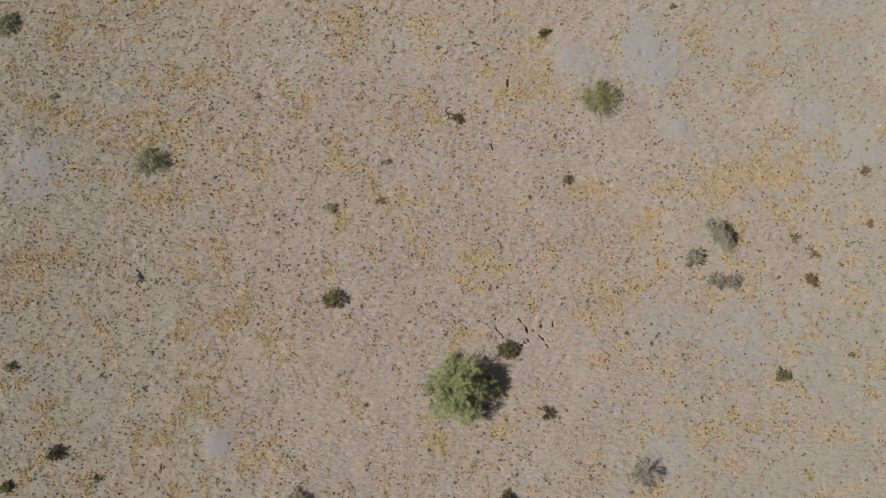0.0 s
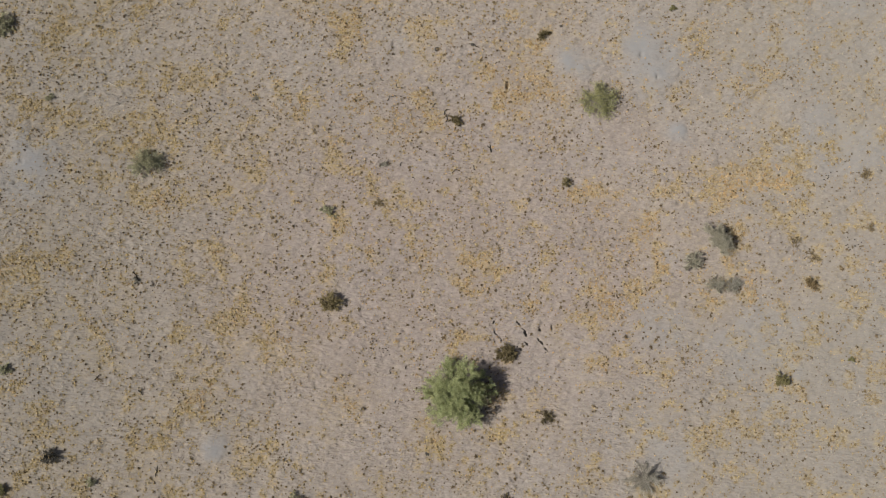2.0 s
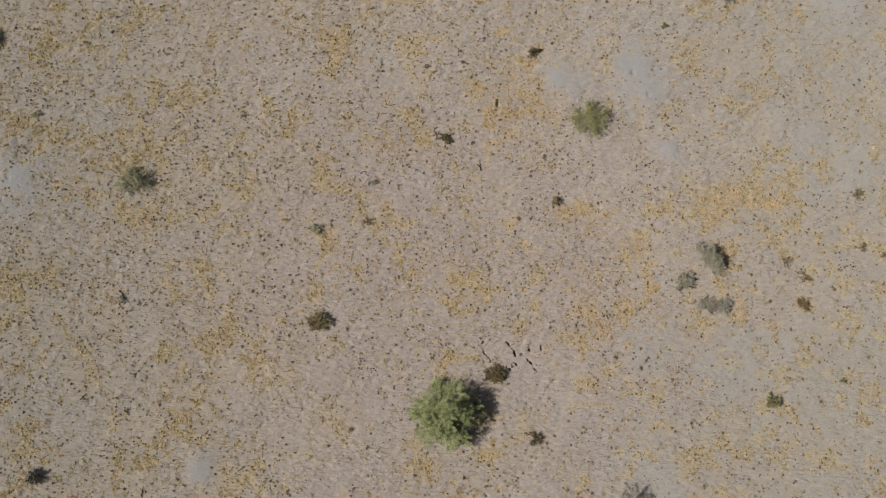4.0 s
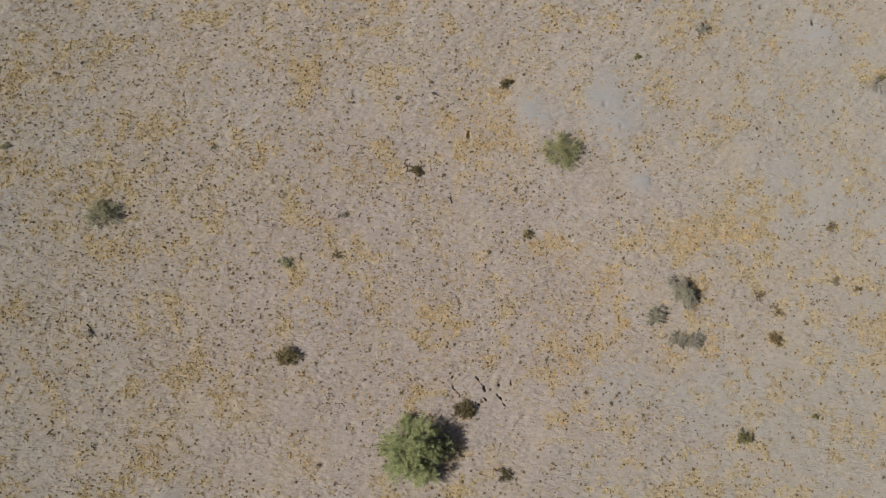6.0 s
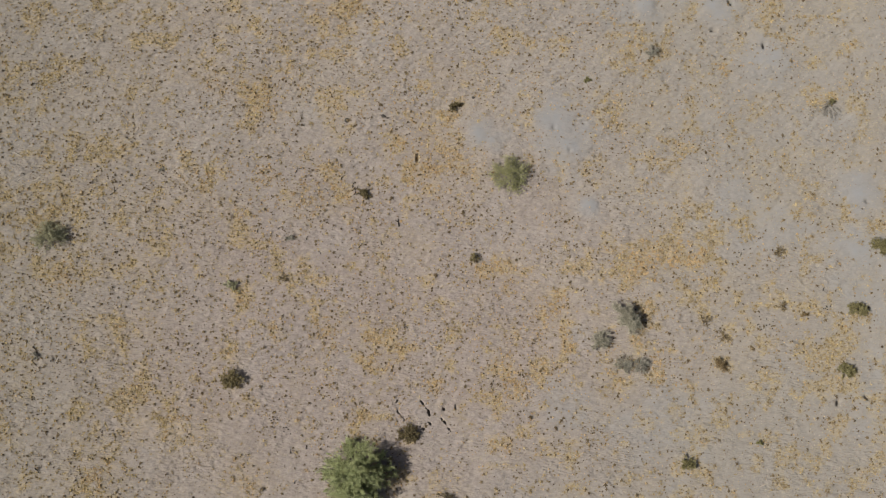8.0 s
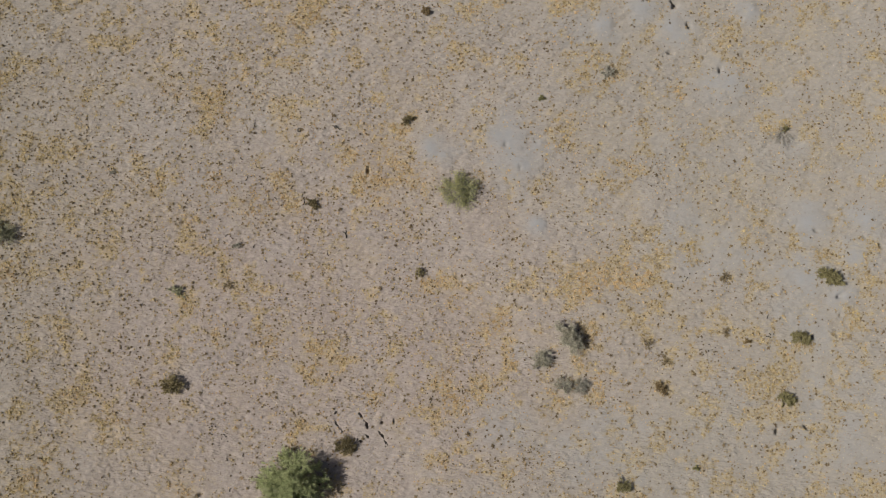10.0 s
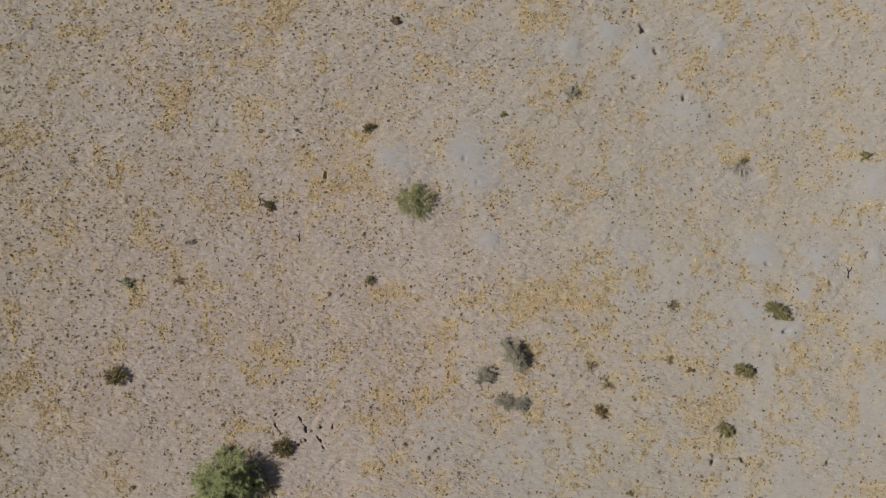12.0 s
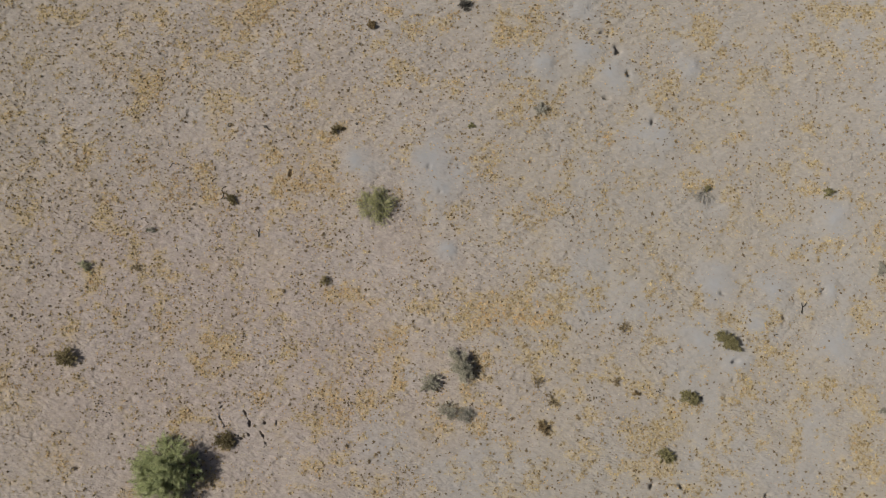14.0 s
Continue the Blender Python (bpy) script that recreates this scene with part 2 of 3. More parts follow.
# Patches of smooth pale dust, some heaped by burrowing.
BARE = [
    (-17.9, 13.4, 1.0), (-9.2, 0.9, 0.5), (6.1, 18.2, 0.6), (6.7, 18.0, 0.5),
    (9.2, 18.7, 0.6), (9.8, 18.6, 1.2), (10.1, 17.7, 0.9), (11.0, 15.0, 0.4), (13.7, 24.5, 0.5), (15.0, 27.4, 0.6),
    (15.5, 25.5, 0.6), (17.0, 24.5, 0.7), (19.1, 21.9, 0.7), (20.4, 25.6, 0.4), (22.7, 13.2, 0.8), (22.9, 15.8, 0.7),
    (24.3, 12.5, 0.6), (25.0, 14.6, 0.6), (25.5, 15.8, 0.7), (27.9, 19.7, 0.7), (28.1, 16.4, 0.5), (28.6, 14.1, 0.7),
]
# Trampled stretches where little grows: x, y, radius.
TRODDEN = [
    (-1.7, 4.5, 1.3), (-1.7, 2.3, 1.1), (-5.1, 4.5, 1.1), (-4.1, 0.7, 1.2), (-7.0, 3.5, 0.8), (4.7, 5.2, 1.3),
    (5.8, 3.0, 1.1), (3.3, 13.1, 1.1), (-1.0, 18.2, 1.0), (-8.3, 5.2, 0.9), (-9.3, 0.7, 0.8), (11.7, 14.6, 1.1),
    (-2.0, 6.5, 0.9), (-11.4, 4.5, 0.8), (-14.3, 3.3, 1.1), (8.2, 15.0, 0.9), (10.6, 17.7, 1.0), (-5.3, 4.8, 1.5),
    (-3.6, 7.1, 1.0), (23.4, 16.7, 1.3), (22.7, 12.7, 1.1), (17.0, 23.3, 1.6), (6.4, 18.2, 1.3), (14.3, 19.4, 1.3),
    (20.6, 17.2, 1.3), (-2.2, 3.6, 2.0), (-4.6, 2.4, 1.4),
    (16.7, 21.1, 1.0), (19.4, 19.9, 1.0), (15.4, 16.4, 1.0), (18.9, 14.8, 1.0), (23.4, 24.5, 1.0), (22.1, 22.2, 1.0), (23.9, 18.8, 1.0), (16.4, 21.0, 1.0),
]
# Cracks in the dried wash: points along each.
CRACKS = [
    ((3.66, 6.37), (3.78, 6.18)),
    ((3.87, 6.13), (3.97, 5.97), (4.06, 5.80)),
    ((4.57, 6.21), (4.62, 6.00)),
    ((5.13, 6.26), (5.15, 6.02)),
    ((4.54, 5.59), (4.71, 5.47), (4.78, 5.30), (4.90, 5.07)),
    ((3.92, 5.54), (4.09, 5.42)),
    ((2.65, 5.96), (2.77, 5.82), (2.96, 5.58)),
    ((3.63, 5.30), (3.78, 5.15)),
    ((2.72, 6.46), (2.57, 6.32)),
]
# Mouths of burrows: x, y and relative size.
BURROWS = [
    (16.2, 26.6, 1.0), (16.47, 26.56, 0.8), (16.99, 25.95, 1.1), (17.02, 25.76, 1.0), (17.65, 24.8, 1.0), (16.85, 23.47, 0.9),
    (19.1, 22.68, 0.9), (23.31, 15.35, 0.7), (27.73, 16.33, 0.7), (26.14, 14.81, 0.8), (24.28, 12.47, 1.0), (9.43, 18.62, 0.6),
    (10.76, 18.89, 0.6), (21.48, 6.5, 0.9), (22.72, 6.74, 0.9), (26.39, 7.05, 0.8), (10.13, 17.57, 0.6), (11.33, 17.38, 0.6),
    (3.33, 17.12, 0.8), (-18.91, 12.44, 0.5), (-18.51, 12.47, 0.55), (-18.28, 13.46, 0.5), (-2.84, 2.68, 0.9), (-12.1, 7.99, 0.7),
    (24.85, 13.56, 0.7), (24.28, 11.64, 0.6),
]


def spots(x, y, places, soft=0.5):
    """How far x, y lies inside any of the round patches, 0 to 1, with frayed edges."""
    fray = 0.25 + 1.5 * field(x, y, 0.7, 3, 9.0)
    best = np.zeros_like(np.asarray(x, float))
    for px, py, r in places:
        near = (np.abs(x - px) < 2.2 * r) & (np.abs(y - py) < 2.2 * r)
        if near.any():
            d = np.hypot(x[near] - px, y[near] - py) / (r * fray[near])
            best[near] = np.maximum(best[near], np.clip((1.0 + soft - d) / (2 * soft), 0, 1))
    return best


def amber_stands(x, y):
    return spots(x, y, AMBER_STANDS, 0.8)


def patches(x, y):
    return spots(x, y, GRASS_WEST + GRASS_MIDWEST + GRASS_MIDEAST + GRASS_EAST, 0.9)


def grass_cover(x, y):
    matted = 0.2 * np.clip((x - 7) / 8, 0, 1) * np.clip((17 - y) / 6, 0.2, 1) * np.clip(field(x, y, 0.9, 3, 61.0) * 2.2 - 0.3, 0, 1)
    noise_cover = matted + np.clip((field(x, y, 1.3, 4, 3.0) - 0.49) * 3.0, 0, np.where(x < 0, 0.6, 0.45))
    return np.maximum(patches(x, y), noise_cover)


def clumps(x, y):
    """Mats and knots of dry grass: small ones anywhere, wide ones in the patches."""
    limit = 0.64 - 0.26 * grass_cover(x, y)
    return np.clip((0.65 * field(x, y, 0.5, 2, 6.0) + 0.35 * field(x * 0.8, y, 1.4, 2, 66.0) - limit) * 9, 0, 1)


def bare_cover(x, y):
    return np.maximum(spots(x, y, BARE, 0.75), np.clip((field(x, y, 2.6, 3, 17.0) - 0.6) * 4, 0, np.where(x > 9, 0.4, 0.1)))


def ashen(x, y):
    """Greyer soil to the east, furthest in along the north and south sides, and some in the far west."""
    east = 0.62 * np.clip((x + 0.45 * np.abs(y - 10) - 9) / 12 + 0.6 * (field(x, y, 4.0, 2, 51.0) - 0.5), 0, 1)
    return np.maximum(east, 0.5 * np.clip((-7 - x) / 9, 0, 1))


def rosy_cast(x, y):
    """The lens's pink middle, painted on the flat as a broad uneven tint."""
    return np.clip(1.6 - 1.5 * np.hypot((x - 1.0) / 15, (y - 8.5) / 10) + 0.9 * (field(x, y, 5.0, 3, 81.0) - 0.5), 0, 1)


def trodden(x, y):
    return 0.85 * spots(x, y, TRODDEN, 0.8)


def land(x, y):
    """The ground's height."""
    x, y = np.asarray(x, float), np.asarray(y, float)
    z = 0.10 * (field(x, y, 6.0, 2, 1.0) - 0.5) + 0.05 * (field(x, y, 1.1, 3, 2.0) - 0.5)
    u, v = x * 0.79 + y * 0.62, y * 0.79 - x * 0.62
    smooth = spots(x, y, BARE, 0.5)
    z += (1 - 0.8 * smooth) * 0.1 * (field(u * 0.5, v, 0.24, 2, 4.0) - 0.5)
    z += 0.12 * spots(x, y, BARE, 0.8)
    for path in CRACKS:
        for (ax, ay), (bx, by) in zip(path, path[1:]):
            near = (np.abs(x - ax) < 0.7) & (np.abs(y - ay) < 0.7)
            if near.any():
                px, py, dx, dy = x[near] - ax, y[near] - ay, bx - ax, by - ay
                px, py = px + 0.16 * (field(x[near], y[near], 0.11, 2, 41.0) - 0.5), py + 0.16 * (field(x[near], y[near], 0.11, 2, 43.0) - 0.5)
                k = np.clip((px * dx + py * dy) / (dx * dx + dy * dy), 0, 1)
                d = np.hypot(px - k * dx, py - k * dy)
                wide = 0.036 * np.clip(field(x[near], y[near], 0.16, 2, 31.0) * 1.8 - 0.25, 0.15, 1)
                z[near] -= 0.3 * np.clip(1.5 - d / wide, 0, 1)
    for n, (bx, by, size) in enumerate(BURROWS):
        near = (np.abs(x - bx) < 0.5) & (np.abs(y - by) < 0.5)
        if near.any():
            c, s = math.cos(n * 1.3), math.sin(n * 1.3)
            px, py = x[near] - bx, y[near] - by
            d = np.hypot((px * c + py * s) / (0.19 * size), (py * c - px * s) / (0.1 * size))
            z[near] -= 0.3 * size * np.clip(1.4 - d, 0, 1)
    return z


def height(x, y):
    return float(land(np.array([x]), np.array([y]))[0])


def mesh_of(name, verts, faces, material):
    """A mesh from arrays of corners and of triangles or quads."""
    me = bpy.data.meshes.new(name)
    verts, faces = np.asarray(verts, np.float32), np.asarray(faces, np.int32)
    me.vertices.add(len(verts))
    me.vertices.foreach_set("co", verts.ravel())
    sides = faces.shape[1]
    me.loops.add(faces.size)
    me.loops.foreach_set("vertex_index", faces.ravel())
    me.polygons.add(len(faces))
    me.polygons.foreach_set("loop_start", np.arange(0, faces.size, sides, dtype=np.int32))
    me.polygons.foreach_set("loop_total", np.full(len(faces), sides, np.int32))
    me.materials.append(material)
    me.update(calc_edges=True)
    me.validate()
    return me


def part(name, me, parent, label=""):
    ob = new(name, me)
    ob.parent = parent
    return tagged(ob, label)


def spread(lo, hi, step, far, fine_lo, fine_hi, fine):
    """Even steps from lo to hi, finer ones along the cracked stretch, and ever wider ones out to far on both sides."""
    inner = np.r_[np.arange(lo, fine_lo, step), np.arange(fine_lo, fine_hi, fine), np.arange(fine_hi, hi + step / 2, step)]
    out, d = [], step
    while not out or out[-1] < far:
        d *= 1.6
        out.append((out[-1] if out else 0.0) + d)
    out = np.array(out)
    return np.r_[lo - out[::-1], inner, hi + out]


# ---- ground: one sheet to the horizon ----
xs, ys = spread(-22.5, 33.5, 0.082, 2500.0, 2.4, 5.1, 0.025), spread(-3.5, 33.0, 0.082, 2500.0, 4.8, 6.7, 0.025)
gx, gy = (v.ravel() for v in np.meshgrid(xs, ys))
idx = np.arange(len(xs) * len(ys)).reshape(len(ys), len(xs))
quads = np.stack([idx[:-1, :-1], idx[:-1, 1:], idx[1:, 1:], idx[1:, :-1]], -1).reshape(-1, 4)
me = mesh_of("ground", np.stack([gx, gy, land(gx, gy)], 1), quads, SOIL)
me.polygons.foreach_set("use_smooth", np.ones(len(quads), bool))
for layer, values in (("straw", 0.13 * np.clip((-2 - gx) / 8, 0, 1) * (1 - bare_cover(gx, gy)) + 0.3 * grass_cover(gx, gy) + 0.7 * clumps(gx, gy) * (1 - trodden(gx, gy))), ("dust", bare_cover(gx, gy)), ("ashen", ashen(gx, gy)), ("rosy_cast", rosy_cast(gx, gy))):
    me.attributes.new(layer, "FLOAT", "POINT").data.foreach_set("value", values.astype(np.float32))
ground = tagged(new("ground", me), "dry dusty tan desert soil with hoof-scuffed crust", "ground", kind="structure")


# ---- shrubs ----
def tube(points, r0, r1, sides=4):
    """Corners and quads of a tapering stem along the points."""
    points = np.asarray(points, float)
    verts, faces = [], []
    for k, p in enumerate(points):
        ahead = points[min(k + 1, len(points) - 1)] - points[max(k - 1, 0)]
        ahead /= np.linalg.norm(ahead) + 1e-9
        side = np.cross(ahead, (0.31, 0.22, 0.93))
        side /= np.linalg.norm(side) + 1e-9
        up = np.cross(side, ahead)
        r = r0 + (r1 - r0) * k / (len(points) - 1)
        for s in range(sides):
            w = 2 * math.pi * s / sides
            verts.append(p + r * (math.cos(w) * side + math.sin(w) * up))
    for k in range(len(points) - 1):
        for s in range(sides):
            t = (s + 1) % sides
            faces.append((k * sides + s, k * sides + t, (k + 1) * sides + t, (k + 1) * sides + s))
    return np.array(verts), np.array(faces)


def joined(pieces):
    verts, faces, n = [], [], 0
    for v, f in pieces:
        verts.append(v)
        faces.append(f + n)
        n += len(v)
    return np.concatenate(verts), np.concatenate(faces)


def sprays(r, at, ahead, size, width=0.27):
    """Kite-shaped leaf sprays at the places, pointing roughly ahead."""
    n = len(at)
    d = ahead * (1, 1, 0.7) + r.normal(0, 0.5, (n, 3))
    d /= np.linalg.norm(d, axis=1, keepdims=True)
    side = np.cross(d, r.normal(0, 0.6, (n, 3)) + (-0.3, -0.1, 0.9))
    side /= np.linalg.norm(side, axis=1, keepdims=True) + 1e-9
    long = (size * r.uniform(0.6, 1.4, n))[:, None]
    verts = np.stack([at, at + d * long * 0.45 + side * long * width, at + d * long, at + d * long * 0.45 - side * long * width], 1).reshape(-1, 3)
    return verts, np.arange(4 * n).reshape(n, 4)


def shrub(name, x, y, rx, ry, tall, style, label, seed, turn=0.0, stems=16, twigs=7, leaves=16, size=0.07, flat=0.35, boughs=0, reach_lo=0.72, lobes=0, splay=0.65, fan=(0, 360), wiry=0.004):
    """A shrub on the ground at x, y: woody stems that fork into twigs, and sprays of leaves along them. flat: how low the outer stems lie;
    lobes: into how many tufts the crown is gathered; splay: how far twigs turn from their stem; fan: the way the stems spread."""
    r = np.random.default_rng(seed)
    base = tagged(new(name), label, "shrub", "desert shrubs")
    base.matrix_world = pose(x, y, height(x, y) - 0.02, 0, 0, turn)
    wood = PALEWOOD if style == "ash" else DEADWOOD if style in ("grey", "sage", "pale") else BARK
    bare, stem_pieces, at, ahead = leaves < 4, [], [], []
    lobes = lobes or stems // 2
    heads = []
    for j in range(lobes):
        w = radians(fan[0]) + radians(fan[1] - fan[0]) * ((j * 0.618 + r.uniform(-0.06, 0.06)) % 1.0)
        heads.append((w, math.asin(min(1.0, flat + (1 - flat) * (j + r.random()) / lobes)), r.uniform(reach_lo, 1.06)))
    for i in range(stems):
        w, el, reach = heads[i % lobes]
        if i % 5 == 0:
            w, el = w + r.uniform(-1, 1), radians(r.uniform(55, 88))
        w, el, reach = w + r.normal(0, 0.2) / max(0.35, math.cos(el)), min(1.5, abs(el + r.normal(0, 0.11))), reach * r.uniform(0.84, 1.0)
        tip = np.array([rx * math.cos(el) * math.cos(w), ry * math.cos(el) * math.sin(w), tall * math.sin(el)]) * reach
        foot = np.array([r.normal(0, 0.05) * rx, r.normal(0, 0.05) * ry, 0.0])
        bend = np.array([0, 0, r.uniform(0.02, 0.18) * tall])
        path = np.array([foot + (tip - foot) * k + bend * 4 * k * (1 - k) + r.normal(0, 0.02, 3) * rx * (0 < k < 1) for k in (0, 0.3, 0.6, 0.85, 1.0)])
        thick = 0.006 + 0.008 * max(rx, ry)
        if i < boughs:
            v, f = tube(path[:4], thick * 2.2, thick * 0.8, 6)
            part("branch", mesh_of("branch", v, f, BARK), base)
        pieces = [tube(path, thick, wiry, 3)]
        for _ in range(twigs):
            k = r.uniform(0.4, 1.0)
            p = np.array([np.interp(k, (0, 0.3, 0.6, 0.85, 1.0), path[:, c]) for c in range(3)])
            d = (tip - foot) / (np.linalg.norm(tip - foot) + 1e-9) + r.normal(0, splay, 3) + np.array([0, 0, 0.15])
            d /= np.linalg.norm(d)
            long = max(rx, ry) * r.uniform(0.12, 0.32)
            q = p + d * long
            q[2] = max(q[2], 0.03)
            pieces.append(tube([p, (p + q) / 2 + r.normal(0, 0.08, 3) * long, q], wiry, wiry * 0.5, 3))
            m = r.poisson(leaves * 2.7)
            k = r.uniform(0.1, 1.05, (m, 1))
            at.append(p + (q - p) * k + r.normal(0, 0.1, (m, 3)) * long)
            ahead.append(np.repeat(d[None], m, 0))
        if bare:
            part("stem", mesh_of("stem", *joined(pieces), wood), base)
        stem_pieces += pieces
    if not bare:
        part("branchwork", mesh_of("branchwork", *joined(stem_pieces), wood), base)
    if leaves:
        # the crown of a large shrub parts into tufts, one to a lobe
        clumps_of = lobes if boughs else 1
        for j in range(clumps_of):
            spot, way = (np.concatenate([a for k, a in enumerate(each) if k // twigs % lobes % clumps_of == j]) for each in (at, ahead))
            spot[:, 2] = np.maximum(spot[:, 2], 0.02)
            v, f = sprays(r, spot, way, size * 0.66)
            v[:, 2] = np.maximum(v[:, 2], 0.012)
            part("leaf_clump" if clumps_of > 1 else "foliage", mesh_of("leaf_clump", v, f, LEAF[style]), base)
    return base


shrub("mesquite_shrub", 1.06, 3.25, 1.5, 1.54, 2.05, "green", "large bushy green desert shrub with dense feathery foliage", 101, 0, stems=96, twigs=10, leaves=34, size=0.058, flat=0.08, boughs=8, reach_lo=0.88, lobes=42)
shrub("withered_shrub", 3.16, 4.95, 0.5, 0.38, 0.36, "brown", "low withered brown shrub beside a large green bush", 102, 0, stems=60, twigs=7, leaves=9, size=0.05, flat=0.15, reach_lo=0.86, lobes=44)
shrub("olive_shrub", 7.42, 16.38, 1.0, 0.95, 0.7, "pale", "open pale olive-green shrub with thin yellowish twigs", 103, 0, stems=90, twigs=11, leaves=4.5, size=0.055, flat=0.08, lobes=60)
shrub("sage_shrub", -12.72, 13.36, 0.86, 0.74, 0.66, "sage", "grey-green bushy shrub among golden grass", 104, 0, stems=64, twigs=8, leaves=7, size=0.055, flat=0.12, lobes=44)
shrub("sage_shrub", -19.68, 19.88, 0.7, 0.6, 0.57, "sage", "grey-green bushy shrub on dusty soil", 105, 40, stems=60, twigs=8, leaves=7, size=0.055, flat=0.12, lobes=40)
shrub("small_shrub", -17.26, 16.43, 0.26, 0.22, 0.25, "sage", "small sparse sage-coloured shrub among golden tufts", 106, 0, stems=14, twigs=6, leaves=6, size=0.05)
shrub("twiggy_shrub", 4.97, 19.54, 0.4, 0.22, 0.22, "brown", "flattened dark brown twiggy shrub behind golden grass", 107, 25, stems=22, twigs=7, leaves=7, size=0.05)
shrub("small_shrub", 1.01, 15.41, 0.38, 0.25, 0.22, "brown", "small dark brown shrub on bare soil", 108, -25, stems=18, twigs=7, leaves=9, size=0.055)
shrub("dead_shrub", -2.23, 13.40, 0.28, 0.22, 0.16, "ash", "small dead grey shrub of bare twigs", 109, 0, stems=16, twigs=6, leaves=3, size=0.05)
shrub("small_shrub", -4.65, 11.25, 0.4, 0.25, 0.2, "sage", "small olive shrub with golden grass at its foot", 110, -30, stems=18, twigs=7, leaves=9, size=0.055)
shrub("small_shrub", 5.87, 12.62, 0.3, 0.28, 0.28, "khaki", "small upright olive shrub with golden grass at its foot", 111, 0, stems=16, twigs=7, leaves=8, size=0.05)
shrub("saltbush", 12.5, 10.02, 0.95, 0.46, 0.8, "grey", "broad silver-grey shrub with dense small leaves", 112, -52, stems=64, twigs=9, leaves=10, size=0.055, splay=0.4, lobes=40)
shrub("saltbush", 11.35, 9.04, 0.54, 0.5, 0.48, "grey", "rounded silver-grey shrub beside a broader one", 113, 0, stems=44, twigs=8, leaves=8, size=0.05, splay=0.4)
shrub("saltbush", 12.3, 8.0, 0.52, 0.46, 0.36, "grey", "sparse grey shrub with bare twigs showing", 114, 0, stems=40, twigs=8, leaves=3, size=0.05, splay=0.4, wiry=0.006)
shrub("saltbush", 13.06, 8.0, 0.54, 0.44, 0.36, "ash", "sparse grey shrub with bare twigs beside another", 115, 50, stems=40, twigs=8, leaves=3, size=0.05, splay=0.4, wiry=0.006)
shrub("small_shrub", 14.93, 3.89, 0.4, 0.3, 0.3, "moss", "small dark olive shrub on dusty soil", 116, -20, stems=36, twigs=7, leaves=9, splay=0.35, size=0.055)
shrub("dead_shrub", 4.84, 2.27, 0.48, 0.38, 0.24, "brown", "dead sparse brown shrub of bare twigs", 117, 0, stems=26, twigs=8, leaves=2.2, size=0.05, wiry=0.007)
shrub("grass_clump", 16.49, 8.06, 0.46, 0.24, 0.25, "tan", "ragged tan-brown clump of old grass", 118, -50, stems=24, twigs=6, leaves=5, size=0.06)
shrub("small_shrub", 17.99, 4.77, 0.17, 0.15, 0.16, "olive", "small pale olive shrub on dusty soil", 119, 0, stems=14, twigs=6, leaves=6, size=0.05)
shrub("withered_shrub", -4.42, 7.15, 0.58, 0.48, 0.5, "khaki", "dense olive-brown shrub casting a deep shadow", 120, 0, stems=48, twigs=8, leaves=8, size=0.05, flat=0.15, lobes=30)
shrub("twiggy_shrub", 8.86, -0.23, 0.95, 0.8, 0.6, "ash", "wide grey leafless shrub of fine twigs", 121, 0, stems=60, twigs=12, leaves=0.6, size=0.06, flat=0.2, splay=0.5, wiry=0.009)
shrub("small_shrub", 3.10, -1.25, 0.42, 0.34, 0.33, "brown", "dark brown shrub on dusty soil", 122, 0, stems=20, twigs=7, leaves=9, size=0.055)
shrub("sage_shrub", -5.65, -1.38, 0.8, 0.5, 0.49, "sage", "wide low sage-coloured shrub on dusty soil", 123, 0, stems=30, twigs=8, leaves=9, size=0.06)
shrub("small_shrub", -18.26, 4.23, 0.38, 0.3, 0.33, "sage", "dark sage-coloured shrub above golden grass", 124, 0, stems=18, twigs=7, leaves=8, size=0.055)
shrub("twiggy_shrub", -16.02, 0.6, 0.46, 0.42, 0.42, "char", "dark grey twiggy shrub among golden grass tufts", 125, 0, stems=22, twigs=8, leaves=8, size=0.055)
shrub("small_shrub", -14.27, -0.44, 0.3, 0.26, 0.26, "sage", "small sage-coloured shrub on dusty soil", 126, 0, stems=16, twigs=7, leaves=7, size=0.05)
shrub("olive_shrub", -17.97, -0.78, 0.4, 0.32, 0.33, "olive", "low olive shrub among golden grass", 127, 0, stems=20, twigs=7, leaves=7, size=0.055)
shrub("small_shrub", 10.98, 20.90, 0.24, 0.2, 0.2, "olive", "tiny olive shrub on pale soil", 128, 0, stems=14, twigs=6, leaves=6, size=0.05)
shrub("small_shrub", -12.92, 8.12, 0.22, 0.2, 0.17, "ash", "tiny grey shrub with a dry stick beside it", 129, 0, stems=12, twigs=6, leaves=6, size=0.05)
shrub("dead_shrub", -8.06, 16.47, 0.2, 0.16, 0.15, "ash", "small dead grey shrub of fine twigs", 130, 0, stems=12, twigs=5, leaves=3, size=0.045)
shrub("dead_shrub", 13.97, 22.28, 0.38, 0.4, 0.26, "ash", "dead grey shrub beside golden grass", 131, 0, stems=24, twigs=7, leaves=5, size=0.05)
shrub("twiggy_shrub", 9.58, 26.64, 0.38, 0.32, 0.3, "char", "dark grey twiggy shrub on pale soil", 132, 30, stems=24, twigs=7, leaves=8, size=0.05)
shrub("twiggy_shrub", 21.9, 19.95, 1.05, 0.95, 0.16, "grey", "splayed grey leafless shrub with a dark crown", 133, 0, stems=22, twigs=4, leaves=0.6, size=0.05, flat=0.06, fan=(195, 300), splay=0.3, wiry=0.009)
